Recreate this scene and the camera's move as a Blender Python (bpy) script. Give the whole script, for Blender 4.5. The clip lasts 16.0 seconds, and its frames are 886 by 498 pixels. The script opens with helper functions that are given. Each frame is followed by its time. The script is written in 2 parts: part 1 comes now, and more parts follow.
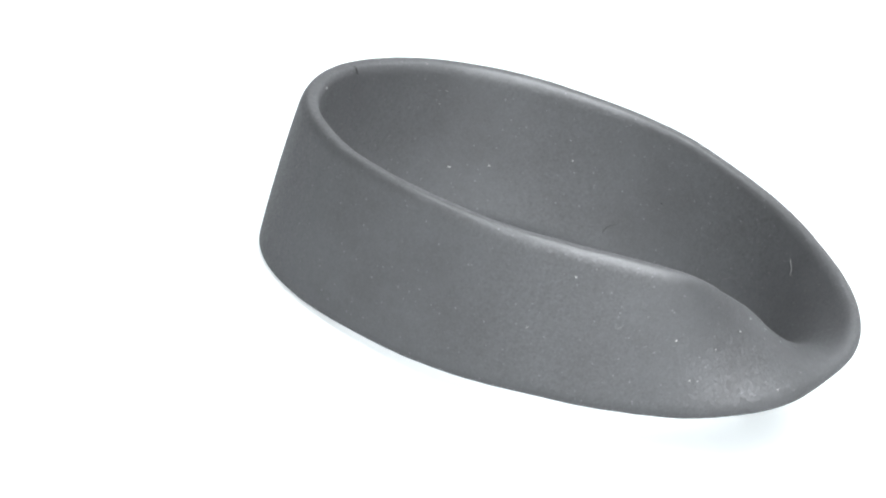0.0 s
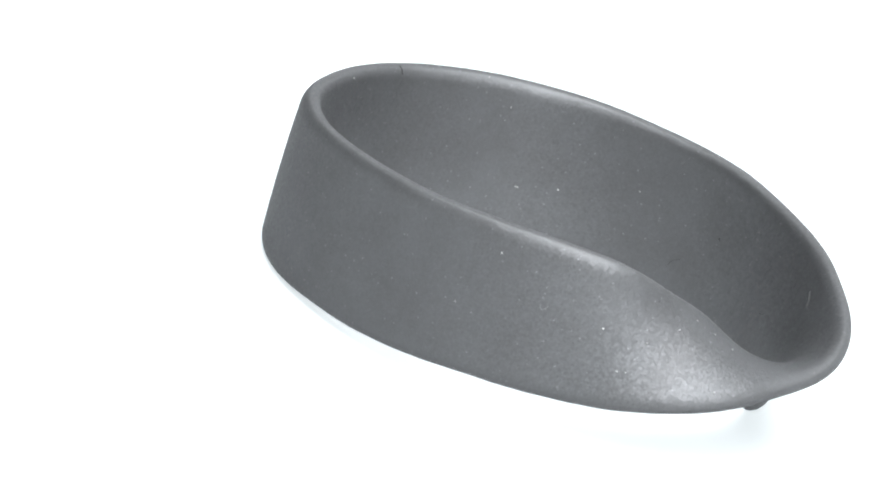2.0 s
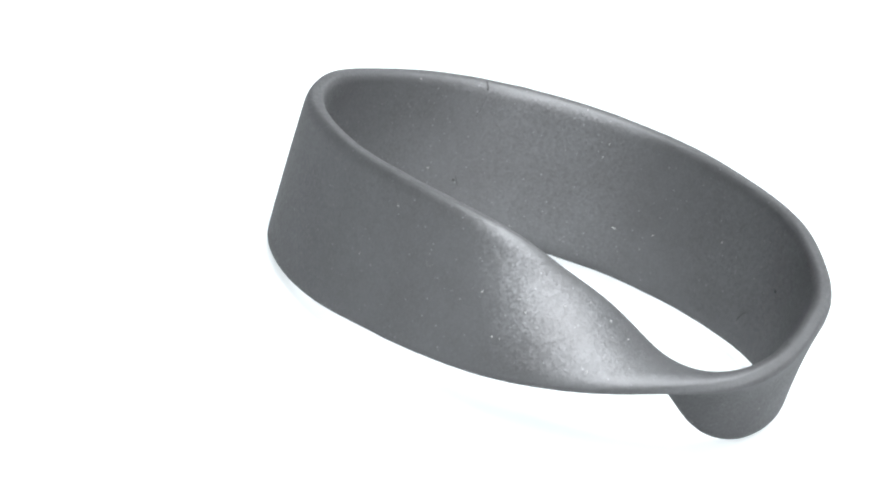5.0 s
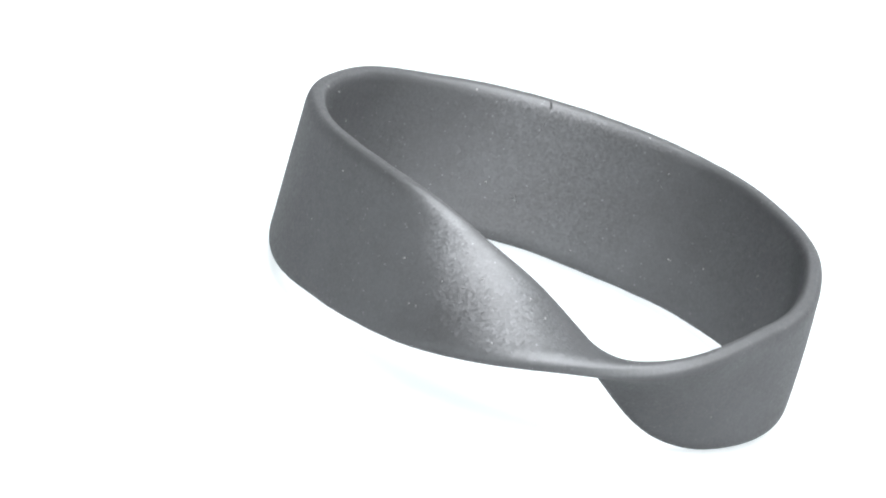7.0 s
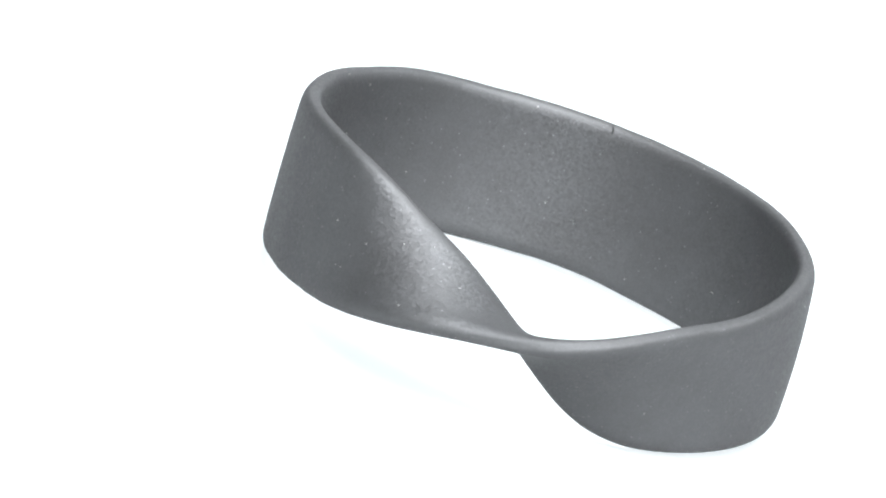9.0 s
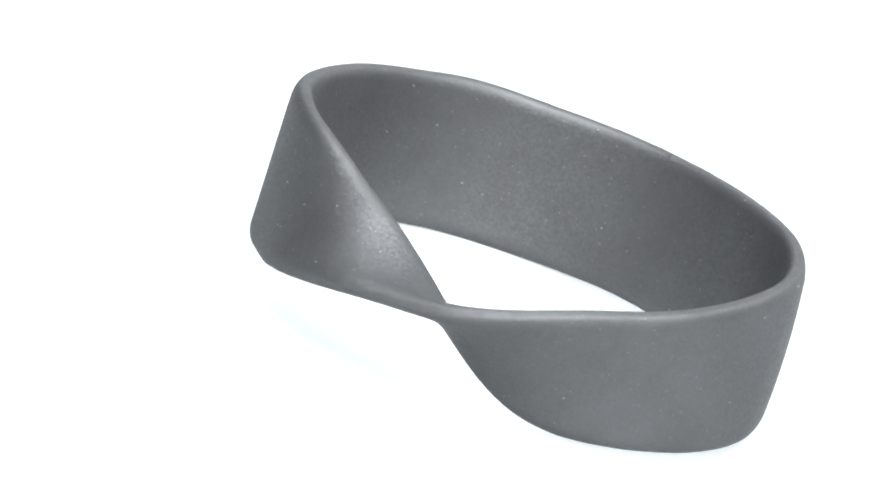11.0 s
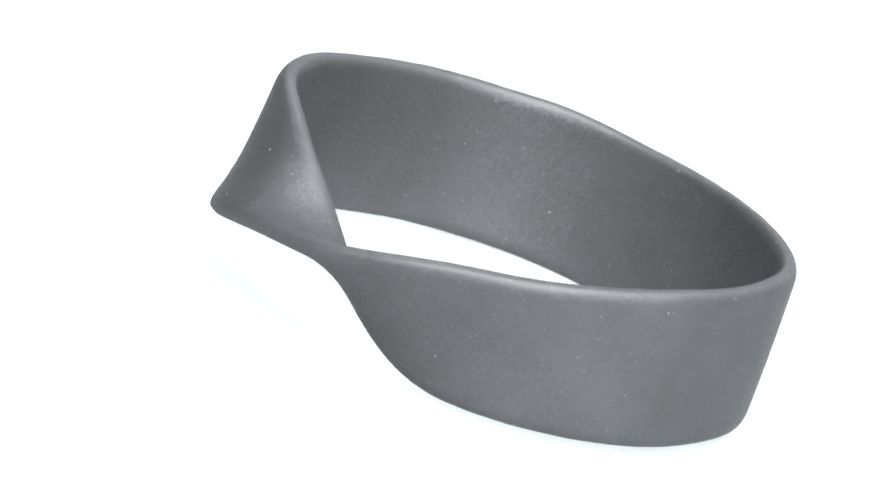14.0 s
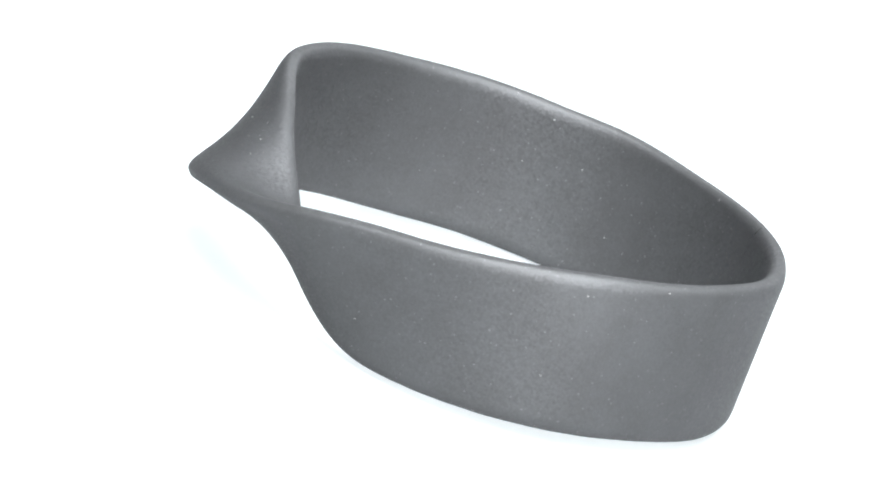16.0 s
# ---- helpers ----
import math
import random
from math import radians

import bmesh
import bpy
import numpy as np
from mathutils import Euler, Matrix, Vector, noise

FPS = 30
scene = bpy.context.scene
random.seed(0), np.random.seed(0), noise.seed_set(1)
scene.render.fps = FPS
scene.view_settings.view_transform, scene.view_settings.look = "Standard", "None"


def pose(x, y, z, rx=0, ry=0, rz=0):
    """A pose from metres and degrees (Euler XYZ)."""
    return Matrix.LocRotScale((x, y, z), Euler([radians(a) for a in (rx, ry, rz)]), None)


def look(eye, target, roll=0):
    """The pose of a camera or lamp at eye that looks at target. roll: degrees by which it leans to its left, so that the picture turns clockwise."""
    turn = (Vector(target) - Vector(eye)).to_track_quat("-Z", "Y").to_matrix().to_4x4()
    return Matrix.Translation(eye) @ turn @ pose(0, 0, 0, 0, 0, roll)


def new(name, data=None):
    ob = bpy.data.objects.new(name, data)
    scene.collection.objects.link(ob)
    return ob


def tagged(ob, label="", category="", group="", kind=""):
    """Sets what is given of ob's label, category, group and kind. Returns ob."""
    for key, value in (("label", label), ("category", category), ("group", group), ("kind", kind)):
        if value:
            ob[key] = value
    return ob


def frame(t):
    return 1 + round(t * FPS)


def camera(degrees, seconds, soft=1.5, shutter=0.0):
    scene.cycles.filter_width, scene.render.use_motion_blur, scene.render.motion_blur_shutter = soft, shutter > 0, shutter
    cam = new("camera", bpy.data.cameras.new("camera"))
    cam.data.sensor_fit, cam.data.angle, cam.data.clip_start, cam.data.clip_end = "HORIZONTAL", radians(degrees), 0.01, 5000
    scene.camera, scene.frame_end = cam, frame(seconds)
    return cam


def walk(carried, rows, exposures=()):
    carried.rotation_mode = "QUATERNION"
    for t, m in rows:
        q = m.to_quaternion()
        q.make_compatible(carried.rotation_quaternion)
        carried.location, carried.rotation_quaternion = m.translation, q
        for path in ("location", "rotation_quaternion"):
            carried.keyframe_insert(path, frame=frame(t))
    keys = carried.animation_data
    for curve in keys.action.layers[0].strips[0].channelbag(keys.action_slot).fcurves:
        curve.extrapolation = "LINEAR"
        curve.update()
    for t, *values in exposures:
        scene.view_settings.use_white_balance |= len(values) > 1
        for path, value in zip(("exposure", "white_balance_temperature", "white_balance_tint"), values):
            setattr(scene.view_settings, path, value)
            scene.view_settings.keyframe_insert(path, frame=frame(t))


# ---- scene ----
import functools

# One finger ring with a half twist turns slowly on a lit white sheet in an added, unseen cloth tent.
cam = camera(7.162, 16.0, 2.2)
SHOT = look((-0.002342, -0.250070, 0.084223), (-0.002342, 0.000000, 0.002044), 20.099)
walk(cam, [(0.0, SHOT), (16.0, SHOT)], exposures=[(0.0, 0.0), (16.0, 0.0)])

# ---- light ----
world = bpy.data.worlds.new("world")
scene.world = world
world.use_nodes = True
world.node_tree.nodes["Background"].inputs[0].default_value = (1.0, 1.0, 1.0, 1)
world.node_tree.nodes["Background"].inputs[1].default_value = 0.0


def softbox_light(name, eye, target, size_x, size_y, watts, colour):
    data = bpy.data.lights.new(name, "AREA")
    data.shape, data.size, data.size_y = "RECTANGLE", size_x, size_y
    data.energy, data.color = watts, colour
    ob = new(name, data)
    ob.matrix_world = look(eye, target)
    return ob


# one large soft lamp above and a little before the ring; the opal floor panel is lit from below
softbox_light("top_light", (0.085, -0.230, 0.350), (0.0, 0.0, 0.0), 0.33, 0.57, 9.0, (0.945, 0.98, 1.0))

# ---- materials ----


def material(name):
    m = bpy.data.materials.new(name)
    m.use_nodes = True
    nt = m.node_tree
    return m, nt, nt.nodes["Principled BSDF"]


def node(nt, kind, **values):
    n = nt.nodes.new(kind)
    for key, value in values.items():
        n.inputs[key.replace("_", " ")].default_value = value
    return n


def ramp(nt, source, lo, hi, a, b):
    n = nt.nodes.new("ShaderNodeMapRange")
    n.inputs["From Min"].default_value, n.inputs["From Max"].default_value = lo, hi
    n.inputs["To Min"].default_value, n.inputs["To Max"].default_value = a, b
    nt.links.new(source, n.inputs["Value"])
    return n.outputs[0]


def mix(nt, factor, a, b):
    n = nt.nodes.new("ShaderNodeMix")
    n.data_type = "RGBA"
    for socket, value in ((n.inputs[0], factor), (n.inputs[6], a), (n.inputs[7], b)):
        if isinstance(value, bpy.types.NodeSocket):
            nt.links.new(value, socket)
        else:
            socket.default_value = value
    return n.outputs[2]


def blasted_metal():
    """Dark sand-blasted metal: fine grain, cloudy patina, wear-and-light rims, painted glints, tiny bright facets."""
    m, nt, b = material("blasted_metal")
    co = nt.nodes.new("ShaderNodeTexCoord").outputs["Object"]
    fine = node(nt, "ShaderNodeTexNoise", Scale=13000.0, Detail=2.0, Roughness=0.6)
    mid = node(nt, "ShaderNodeTexNoise", Scale=4500.0, Detail=3.0, Roughness=0.6)
    cloud = node(nt, "ShaderNodeTexNoise", Scale=420.0, Detail=4.0, Roughness=0.6)
    spark = node(nt, "ShaderNodeTexVoronoi", Scale=13000.0)
    for n in (fine, mid, cloud, spark):
        nt.links.new(co, n.inputs["Vector"])
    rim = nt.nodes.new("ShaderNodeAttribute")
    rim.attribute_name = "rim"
    base = mix(nt, ramp(nt, cloud.outputs["Fac"], 0.35, 0.65, 0.0, 1.0), (0.102, 0.1015, 0.1045, 1), (0.114, 0.1145, 0.1185, 1))
    base = mix(nt, ramp(nt, fine.outputs["Fac"], 0.40, 0.70, 0.0, 0.2), base, (0.17, 0.175, 0.181, 1))
    # rims lightened: patchy wear, and some light from above painted in
    worn_lit = nt.nodes.new("ShaderNodeMath")
    worn_lit.operation = "MULTIPLY"
    nt.links.new(rim.outputs["Fac"], worn_lit.inputs[0])
    nt.links.new(ramp(nt, mid.outputs["Fac"], 0.36, 0.64, 0.02, 0.26), worn_lit.inputs[1])
    base = mix(nt, worn_lit.outputs[0], base, (0.20, 0.202, 0.205, 1))
    # sparse glints, painted into the colour as tiny pale spots
    grain = node(nt, "ShaderNodeTexVoronoi", Scale=10000.0)
    nt.links.new(co, grain.inputs["Vector"])
    pick = nt.nodes.new("ShaderNodeSeparateColor")
    nt.links.new(grain.outputs["Color"], pick.inputs[0])
    chosen = ramp(nt, pick.outputs[0], 0.965, 0.99, 0.0, 0.40)
    near = ramp(nt, grain.outputs["Distance"], 0.18, 0.42, 1.0, 0.0)
    glint = nt.nodes.new("ShaderNodeMath")
    glint.operation = "MULTIPLY"
    nt.links.new(chosen, glint.inputs[0]), nt.links.new(near, glint.inputs[1])
    base = mix(nt, glint.outputs[0], base, (0.34, 0.347, 0.36, 1))
    nt.links.new(base, b.inputs["Base Color"])
    b.inputs["Metallic"].default_value = 0.96
    b.inputs["Specular Tint"].default_value = (0.6, 0.6, 0.6, 1)
    b.inputs["Specular IOR Level"].default_value = 0.3
    # the hand-filed rims are a little rougher than the faces
    rough = nt.nodes.new("ShaderNodeMath")
    rough.operation = "ADD"
    nt.links.new(ramp(nt, mid.outputs["Fac"], 0.3, 0.7, 0.55, 0.62), rough.inputs[0])
    nt.links.new(ramp(nt, rim.outputs["Fac"], 0.0, 1.0, 0.0, 0.12), rough.inputs[1])
    nt.links.new(rough.outputs[0], b.inputs["Roughness"])
    # each blasted facet leans its own way and catches the lamp
    tilt = nt.nodes.new("ShaderNodeVectorMath")
    tilt.operation = "SUBTRACT"
    nt.links.new(spark.outputs["Color"], tilt.inputs[0])
    tilt.inputs[1].default_value = (0.5, 0.5, 0.5)
    amount = nt.nodes.new("ShaderNodeVectorMath")
    amount.operation = "SCALE"
    amount.inputs["Scale"].default_value = 0.19
    nt.links.new(tilt.outputs[0], amount.inputs[0])
    bump = node(nt, "ShaderNodeBump", Strength=0.07, Distance=0.00002)
    nt.links.new(fine.outputs["Fac"], bump.inputs["Height"])
    bump2 = node(nt, "ShaderNodeBump", Strength=0.08, Distance=0.00006)
    nt.links.new(mid.outputs["Fac"], bump2.inputs["Height"])
    nt.links.new(bump.outputs[0], bump2.inputs["Normal"])
    lean = nt.nodes.new("ShaderNodeVectorMath")
    lean.operation = "ADD"
    nt.links.new(bump2.outputs[0], lean.inputs[0])
    nt.links.new(amount.outputs[0], lean.inputs[1])
    unit = nt.nodes.new("ShaderNodeVectorMath")
    unit.operation = "NORMALIZE"
    nt.links.new(lean.outputs[0], unit.inputs[0])
    nt.links.new(unit.outputs[0], b.inputs["Normal"])
    return m


def cloth_sheet(name, colour, scale):
    """Matt cloth with a faint weave and slight unevenness."""
    m, nt, b = material(name)
    co = nt.nodes.new("ShaderNodeTexCoord").outputs["Object"]
    n = node(nt, "ShaderNodeTexNoise", Scale=scale, Detail=3.0)
    g = node(nt, "ShaderNodeTexNoise", Scale=scale * 60, Detail=2.0)
    nt.links.new(co, n.inputs["Vector"]), nt.links.new(co, g.inputs["Vector"])
    dark = tuple(0.97 * c for c in colour[:3]) + (1,)
    nt.links.new(mix(nt, ramp(nt, n.outputs["Fac"], 0.3, 0.7, 0, 1), dark, colour), b.inputs["Base Color"])
    b.inputs["Roughness"].default_value = 0.6
    bump = node(nt, "ShaderNodeBump", Strength=0.08, Distance=0.0001)
    nt.links.new(g.outputs["Fac"], bump.inputs["Height"])
    nt.links.new(bump.outputs[0], b.inputs["Normal"])
    return m


def plain(name, colour, rough, metal=0.0):
    m, nt, b = material(name)
    co = nt.nodes.new("ShaderNodeTexCoord").outputs["Object"]
    n = node(nt, "ShaderNodeTexNoise", Scale=9000.0, Detail=2.0)
    nt.links.new(co, n.inputs["Vector"])
    dark = tuple(0.75 * c for c in colour[:3]) + (1,)
    nt.links.new(mix(nt, n.outputs["Fac"], dark, colour), b.inputs["Base Color"])
    b.inputs["Roughness"].default_value, b.inputs["Metallic"].default_value = rough, metal
    return m


METAL = blasted_metal()


def lit_panel():
    """Opal acrylic of a light table: white, with a glow that weakens outwards."""
    m, nt, b = material("lit_opal_acrylic")
    co = nt.nodes.new("ShaderNodeTexCoord").outputs["Object"]
    n = node(nt, "ShaderNodeTexNoise", Scale=25.0, Detail=2.0)
    nt.links.new(co, n.inputs["Vector"])
    nt.links.new(mix(nt, n.outputs["Fac"], (0.54, 0.548, 0.555, 1), (0.57, 0.578, 0.585, 1)), b.inputs["Base Color"])
    b.inputs["Roughness"].default_value = 0.55
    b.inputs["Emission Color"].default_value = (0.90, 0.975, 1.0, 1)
    # emission graded down away from the middle: the floor's light falloff painted in
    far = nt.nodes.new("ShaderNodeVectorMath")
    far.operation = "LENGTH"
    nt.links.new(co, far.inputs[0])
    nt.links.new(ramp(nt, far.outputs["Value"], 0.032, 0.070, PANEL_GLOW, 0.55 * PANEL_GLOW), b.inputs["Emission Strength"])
    return m


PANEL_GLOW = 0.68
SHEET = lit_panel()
# unseen cloth: pale bounces light at upward faces, grey dims the sides
ROOF = cloth_sheet("pale_bounce_cloth", (0.80, 0.80, 0.80, 1), 30.0)
CLOTH = cloth_sheet("grey_surround_cloth", (0.24, 0.24, 0.245, 1), 30.0)
DUST = plain("pale_dust", (0.34, 0.34, 0.335, 1), 0.8)
FIBRE = plain("dark_fibre", (0.016, 0.016, 0.017, 1), 0.5)
LINT = plain("pale_lint", (0.13, 0.13, 0.128, 1), 0.8)


def mesh_object(name, verts, faces, mat, parent=None):
    me = bpy.data.meshes.new(name)
    me.from_pydata(verts, [], faces)
    me.validate()
    me.shade_smooth()
    me.materials.append(mat)
    ob = new(name, me)
    ob.parent = parent
    return ob


def part(name, bm, mat, parent, label=""):
    me = bpy.data.meshes.new(name)
    bm.to_mesh(me)
    bm.free()
    me.materials.append(mat)
    ob = new(name, me)
    ob.parent = parent
    return tagged(ob, label)


# ---- the tent: unseen, added to close the place and shape the light ----
HALF, TALL, THICK, REAR = 0.48, 0.58, 0.004, 0.20


def slab(name, lo, hi, mat, label, category):
    bm = bmesh.new()
    bmesh.ops.create_cube(bm, size=1.0)
    for v in bm.verts:
        v.co = Vector([lo[i] if v.co[i] < 0 else hi[i] for i in range(3)])
    bmesh.ops.bevel(bm, geom=bm.edges[:], offset=0.0012, segments=2, affect="EDGES")
    ob = part(name, bm, mat, None, label)
    return tagged(ob, "", category, kind="structure")


def floor_sweep():
    """The white sheet: flat under the ring, then an added unseen cove up the back."""
    # the cove stands close behind to throw light onto the ring's rims
    prof, rad, back = [(-HALF + 0.002, 0.0)], 0.10, REAR - 0.004
    prof += [(y, 0.0) for y in np.linspace(-0.42, back - rad, 12)]
    for i in range(1, 15):
        a = i / 14 * math.pi / 2
        prof.append((back - rad + rad * math.sin(a), rad - rad * math.cos(a)))
    prof.append((back, 0.46))
    k = len(prof)
    verts = [(x, y, z) for x in (-HALF + 0.002, HALF - 0.002) for y, z in prof]
    low = [(x, y + 0.0012 * (z > 0.0), z - 0.0015) for x, y, z in verts]
    faces = [(i, k + i, k + i + 1, i + 1) for i in range(k - 1)]
    faces += [(2 * k + i, 2 * k + i + 1, 3 * k + i + 1, 3 * k + i) for i in range(k - 1)]
    for a in (0, k):
        faces += [(a + i, a + i + 1, 2 * k + a + i + 1, 2 * k + a + i) for i in range(k - 1)]
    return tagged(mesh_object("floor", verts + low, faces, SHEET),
                  "lit white opal acrylic sheet, with an added unseen cove behind", "light table", kind="structure")


floor_sweep()
B, H2 = HALF, HALF + THICK
slab("table", (-0.56, -0.56, -0.03), (0.56, 0.56, -0.003), CLOTH, "plain grey table top under the sheet", "table")
slab("wall_left", (-H2, -B, 0.0), (-B, REAR, TALL), CLOTH, "added unseen dark grey cloth side wall that keeps the sides dim", "wall")
slab("wall_right", (B, -B, 0.0), (H2, REAR, TALL), CLOTH, "added unseen dark grey cloth side wall that keeps the sides dim", "wall")
slab("wall_back", (-B, REAR, 0.0), (B, REAR + THICK, TALL), ROOF, "added unseen pale grey cloth back wall that bounces light", "wall")
slab("wall_front", (-B, -H2, 0.0), (B, -B, TALL), CLOTH, "added unseen dark grey cloth front flap", "wall")
slab("ceiling", (-B, -B, TALL), (B, REAR, TALL + THICK), ROOF, "added unseen pale grey cloth roof that bounces light", "ceiling")

# ---- the ring ----
RADIUS, HALF_WIDTH, HALF_THICK = 0.0103, 0.003113, 0.000378
# the rounding of the rims: how far it runs up the faces, and how much of the thickness it takes
FALL, CORNER = 0.00056, 0.00027
CENTRE_X, CENTRE_Y, MID_HEIGHT = 0.001495, 0.001544, 0.003364
TWIST_AT, TWIST_REACH, TWIST_EASE = 27.557, 61.143, 1.5730
NARROWING, LEAN_X, LEAN_Y = -0.001197, 0.000333, 0.000043
# hand-made unevenness in steps of 15 degrees from the seam: out of round, up or down, wider (mm), extra lean (radians)
OUT = (0.478, 0.348, 0.323, 0.165, -0.163, -0.495, -0.82, -0.95, -1.056, -0.999, -0.965, -0.891,
       -0.62, -0.785, -0.386, -0.596, -0.444, -0.215, -0.029, 0.207, 0.247, 0.42, 0.608, 0.486)
RISE = (0.124, 0.031, -0.113, -0.027, -0.117, -0.031, -0.034, 0.044, 0.186, 0.272, 0.328, 0.193,
        0.315, 0.097, -0.193, -0.338, -0.295, -0.082, 0.079, 0.253, 0.271, 0.251, 0.207, 0.131)
WIDER = (-0.117, -0.053, -0.061, -0.0, -0.056, -0.028, -0.019, -0.021, 0.005, 0.108, 0.243, 0.112,
         0.117, -0.296, -0.239, 0.025, -0.094, -0.114, -0.108, -0.044, -0.067, -0.009, -0.071, -0.006)
ROLL = (-0.054, -0.061, -0.012, -0.036, -0.034, -0.042, -0.039, -0.038, -0.013, -0.048, -0.276, -0.246,
        -0.358, -0.439, -0.232, -0.229, -0.135, -0.049, 0.051, 0.063, 0.035, 0.044, -0.014, -0.013)
# how far the band bellies out between its rims (mm), in steps of 30 degrees
BOW = (0.048, 0.07, -0.023, 0.072, -0.034, 0.212, -0.013, -0.044, 0.037, -0.136, -0.087, 0.053)


def wrap(a):
    return (a + 180) % 360 - 180


def bumps(d, heights):
    """Smooth run round the ring through evenly spaced heights."""
    return sum(h * math.exp(-(wrap(d + 180 - 15 * k) / 10) ** 2 / 2) for k, h in enumerate(heights))


def belly(d):
    """The belly changes sides over the seam, where one face runs on into the other."""
    def near(x):
        return math.exp(-(x / 18) ** 2 / 2)
    return 0.001 * sum(h * (near(d - k) - near(d - k - 360) - near(d - k + 360)) for k, h in zip(range(-165, 181, 30), BOW))


@functools.lru_cache(maxsize=None)
def section(d):
    """Middle of the band, its lean, half width and belly, d degrees round from the twist."""
    th = radians(d + TWIST_AT)
    u = min(1.0, max(0.0, (d + TWIST_REACH) / (2 * TWIST_REACH)))
    s = u ** TWIST_EASE / (u ** TWIST_EASE + (1 - u) ** TWIST_EASE)
    lean = math.pi * s + bumps(d, ROLL)
    r = RADIUS + 0.001 * bumps(d, OUT)
    z = MID_HEIGHT + LEAN_X * math.cos(th) + LEAN_Y * math.sin(th) + 0.001 * bumps(d, RISE)
    w = HALF_WIDTH + NARROWING * math.exp(-(d / 30) ** 2 / 2) + 0.001 * bumps(d, WIDER)
    return th, lean, r, z, w, belly(d)


def in_space(d, v, q):
    """The point v metres across the band from its middle line and q metres off its middle face."""
    th, lean, r, z, w, bow = section(d)
    q += bow * (1 - (v / w) ** 2)
    rr = r + q * math.cos(lean) - v * math.sin(lean)
    return Vector((CENTRE_X + rr * math.cos(th), CENTRE_Y + rr * math.sin(th), z + v * math.cos(lean) + q * math.sin(lean)))


def on_band(d, across, side, lift=0.0):
    """A point on the band: across -1 to 1, side 1 or -1, lift metres off the metal."""
    w = section(d)[4]
    v = w * across
    over = max(0.0, abs(v) - (w - FALL)) / FALL
    q = HALF_THICK - CORNER + CORNER * math.sqrt(max(0.0, 1 - over ** 2))
    return in_space(d, v, side * (q + lift))


def half_profile(w):
    """One face, one corner, the flat rim and the next corner: (v, q, how far out on the rim)."""
    out = [((w - FALL) * x, HALF_THICK, 0.0) for x in np.linspace(-1, 1, 25)[1:-1]]
    arc = [i / 9 * math.pi / 2 for i in range(10)]
    out += [(w - FALL + FALL * math.sin(a), HALF_THICK - CORNER + CORNER * math.cos(a), math.sin(a) ** 4) for a in arc]
    out += [(w, 0.0, 1.0)]
    out += [(w - FALL + FALL * math.cos(a), CORNER - HALF_THICK - CORNER * math.sin(a), math.cos(a) ** 4) for a in arc]
    return out


def build_ring():
    n = 720
    verts, rim = [], []
    for i in range(n):
        d = -180 + (i + 0.5) * 360 / n
        half = half_profile(section(d)[4])
        # slight hand-filed waviness of the rims
        for v, q, edge in half + [(-v, -q, edge) for v, q, edge in half]:
            p = in_space(d, v, q)
            wave = noise.noise(p * 1100) * 0.000012 * edge + noise.noise(p * 420) * 0.000014
            verts.append(p + Vector((0, 0, wave)))
            rim.append(edge)
    m = len(half) * 2
    faces = []
    for i in range(n):
        for j in range(m):
            k = (j + 1) % m
            if i < n - 1:
                faces.append((i * m + j, (i + 1) * m + j, (i + 1) * m + k, i * m + k))
            else:  # the half twist: this side meets the other
                faces.append((i * m + j, (j + m // 2) % m, (k + m // 2) % m, i * m + k))
    ob = mesh_object("ring", verts, faces, METAL)
    bm = bmesh.new()
    bm.from_mesh(ob.data)
    bmesh.ops.recalc_face_normals(bm, faces=bm.faces)
    bm.to_mesh(ob.data)
    bm.free()
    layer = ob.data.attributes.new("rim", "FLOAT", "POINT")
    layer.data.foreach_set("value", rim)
    return tagged(ob, "dark grey sand-blasted metal ring with one half twist", "ring")


ring = build_ring()


# ---- dust and fibres that cling to the ring: degrees from the twist, across the band, side ----


def speck(d, across, side, size, mat, name, label):
    bm = bmesh.new()
    bmesh.ops.create_icosphere(bm, subdivisions=1, radius=size)
    for v in bm.verts:
        v.co *= random.uniform(0.7, 1.25)
    at = on_band(d, across, side, size * 0.25)
    bmesh.ops.translate(bm, verts=bm.verts, vec=at)
    return part(name, bm, mat, ring, label)


def fibre(points, thick, mat, label):
    """A thin round thread laid along points of the band."""
    line = [on_band(d, a, s, thick * 0.6) for d, a, s in points]
    path = []
    for i in range(len(line) - 1):
        p0, p1, p2, p3 = line[max(i - 1, 0)], line[i], line[i + 1], line[min(i + 2, len(line) - 1)]
        for k in range(5):
            t = k / 5
            path.append(0.5 * (2 * p1 + (p2 - p0) * t + (2 * p0 - 5 * p1 + 4 * p2 - p3) * t ** 2 + (3 * p1 - p0 - 3 * p2 + p3) * t ** 3))
    path.append(line[-1])
    bm, rings, sides = bmesh.new(), [], 6
    for i, p in enumerate(path):
        way = (path[min(i + 1, len(path) - 1)] - path[max(i - 1, 0)]).normalized()
        across = way.orthogonal().normalized()
        up = way.cross(across)
        r = thick * (0.45 if i in (0, len(path) - 1) else 1.0)
        rings.append([bm.verts.new(p + r * (math.cos(a) * across + math.sin(a) * up)) for a in [2 * math.pi * k / sides for k in range(sides)]])
    for a, b in zip(rings, rings[1:]):
        for k in range(sides):
            bm.faces.new((a[k], a[(k + 1) % sides], b[(k + 1) % sides], b[k]))
    bm.faces.new(rings[0]), bm.faces.new(rings[-1])
    bmesh.ops.recalc_face_normals(bm, faces=bm.faces)
    return part("fibre", bm, mat, ring, label)


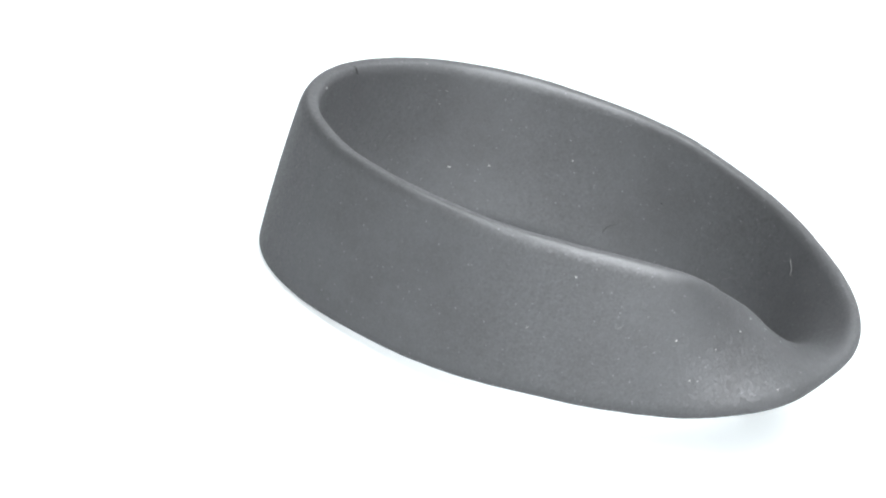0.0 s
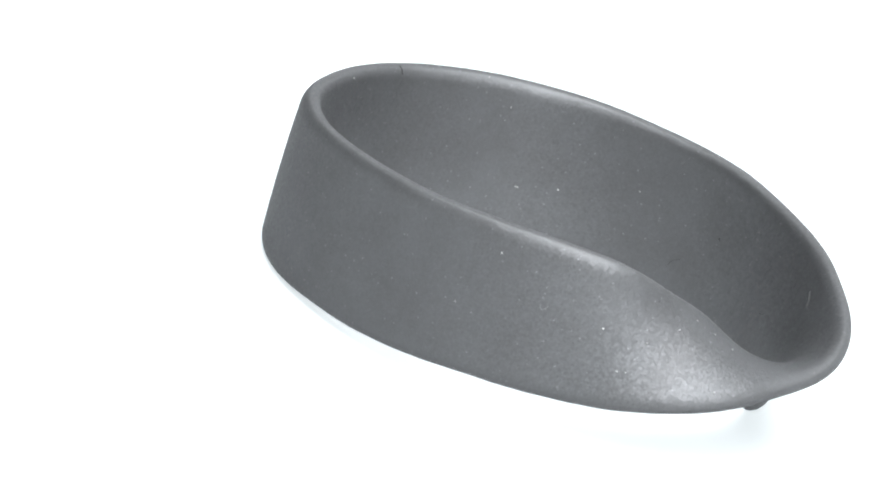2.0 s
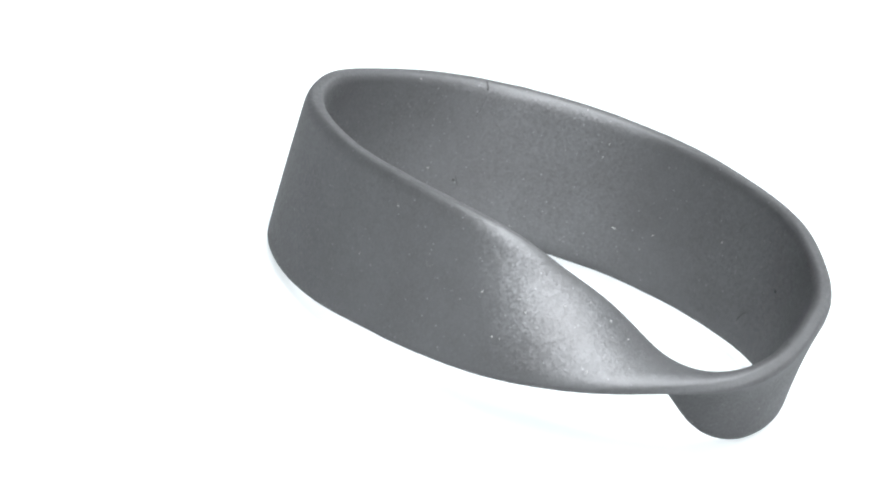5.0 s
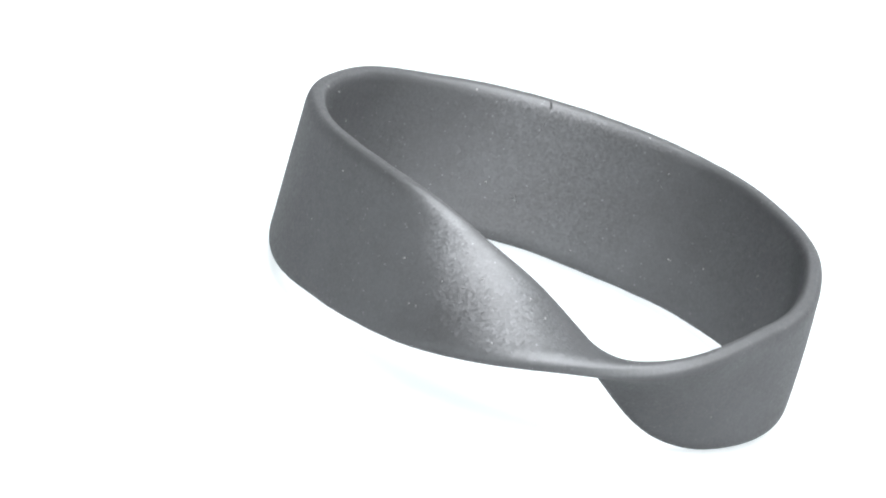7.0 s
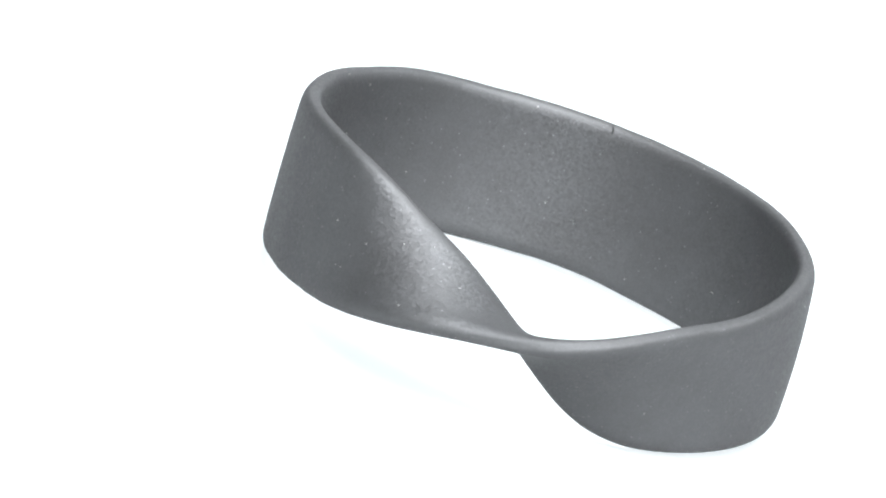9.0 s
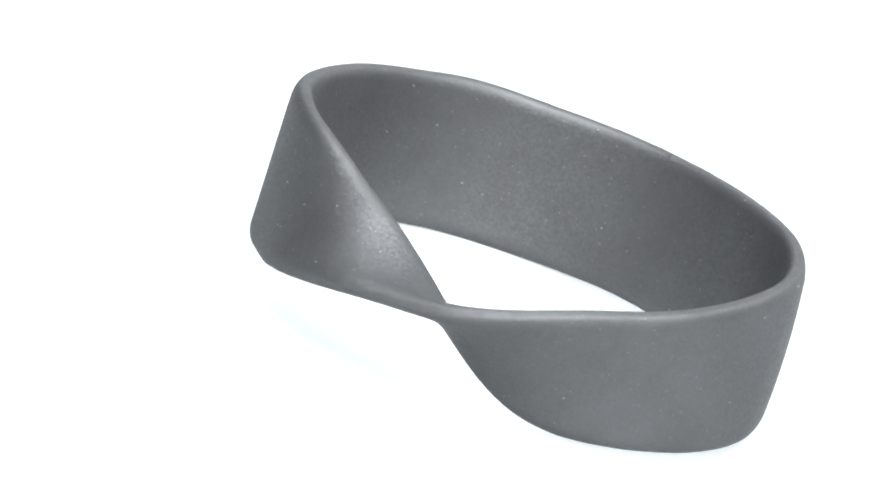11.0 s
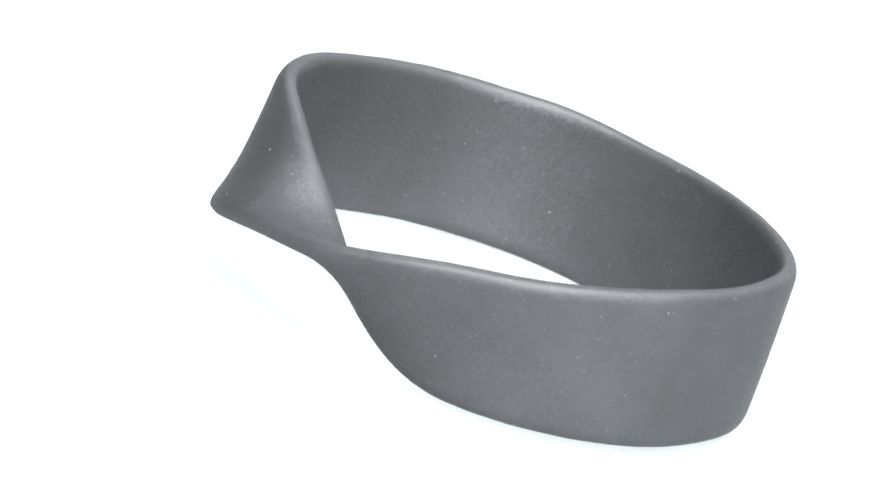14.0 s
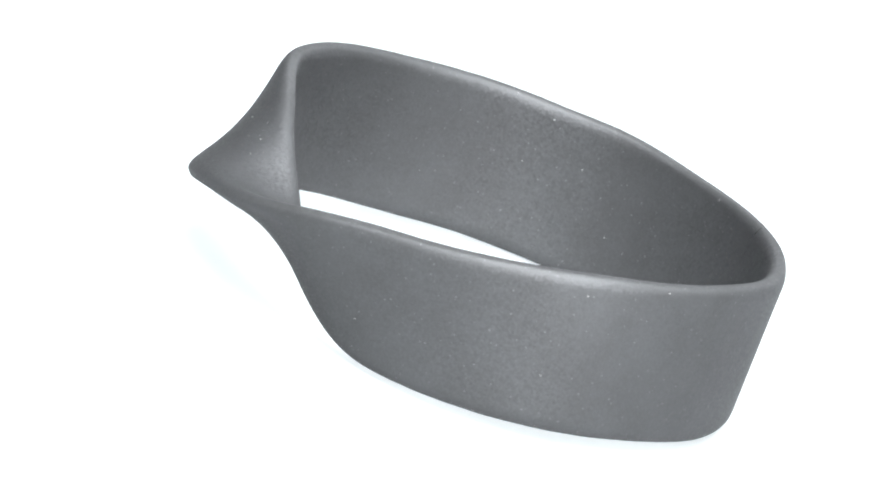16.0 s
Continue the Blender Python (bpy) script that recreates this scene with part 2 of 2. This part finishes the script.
SPECKS = [(149.6, 0.359, 1), (141.1, 0.243, 1), (125.1, -0.123, 1), (-24.4, -0.414, 1), (-64.1, -0.123, 1), (162.6, -0.973, 1), (-30.1, 0.123, 1), (-168.9, -0.243, -1), (156.1, -0.654, 1), (156.6, -0.467, 1), (149.1, 0.359, 1), (-57.6, 0.654, 1), (-22.6, -0.414, 1), (-5.1, 0.611, 1), (0.6, 0.414, 1)]
MORE_SPECKS = [(-127.6, 0.359, -1), (-19.4, 0.062, 1), (-4.1, -0.732, 1), (169.6, 0.766, 1), (-114.6, 0.184, -1), (-118.1, 0.826, -1), (-89.1, 0.694, -1), (55.4, 0.359, -1), (-160.6, 0.93, -1), (5.1, 0.123, 1), (-11.4, 0.359, 1), (94.4, 0.302, -1), (98.6, -0.766, -1), (116.1, -0.93, -1), (-108.4, 0.973, -1), (-137.6, -0.302, -1)]
for d, a, s in SPECKS + MORE_SPECKS:
    speck(d, a, s, random.uniform(0.000022, 0.000036), DUST, "dust_speck", "tiny pale dust speck")
for d, a, s in [(104.1, -0.062, 1), (-175.4, -0.359, -1)]:
    speck(d, a, s, 0.00005, FIBRE, "dark_speck", "tiny dark speck")
fibre([(-176.1, 0.998, -1), (-176.4, 0.973, -1), (-176.6, 0.93, -1), (-176.6, 0.896, -1)], 2.8e-05, FIBRE, "short dark hair")
fibre([(-176.9, 0.826, -1), (-176.6, 0.732, -1), (-176.4, 0.654, -1), (-175.9, 0.517, -1)], 6e-06, FIBRE, "fine dark scratch line")
fibre([(114.1, 0.654, 1), (113.6, 0.566, 1), (112.9, 0.517, 1), (111.6, 0.467, 1)], 1.6e-05, FIBRE, "curled dark fibre")
fibre([(64.4, -0.611, 1), (62.6, -0.566, 1), (61.4, -0.517, 1), (61.1, -0.467, 1), (59.6, -0.467, 1)], 1.2e-05, LINT, "pale curled lint")
fibre([(-175.6, -0.302, -1), (-176.1, -0.359, -1), (-176.6, -0.414, -1)], 1.4e-05, FIBRE, "short dark fibre")
fibre([(79.6, 0.184, 1), (82.1, 0.302, 1), (84.1, 0.302, 1)], 9e-06, LINT, "pale bent lint")
fibre([(-45.4, 0.184, 1), (-44.6, 0.123, 1), (-43.4, 0.184, 1)], 1.1e-05, LINT, "pale lint crumb")


def motions():
    walk(ring, [(t, pose(0, 0, 0, 0, 0, -57.617 - 8.2382 * t)) for t in range(0, 17)])


motions()
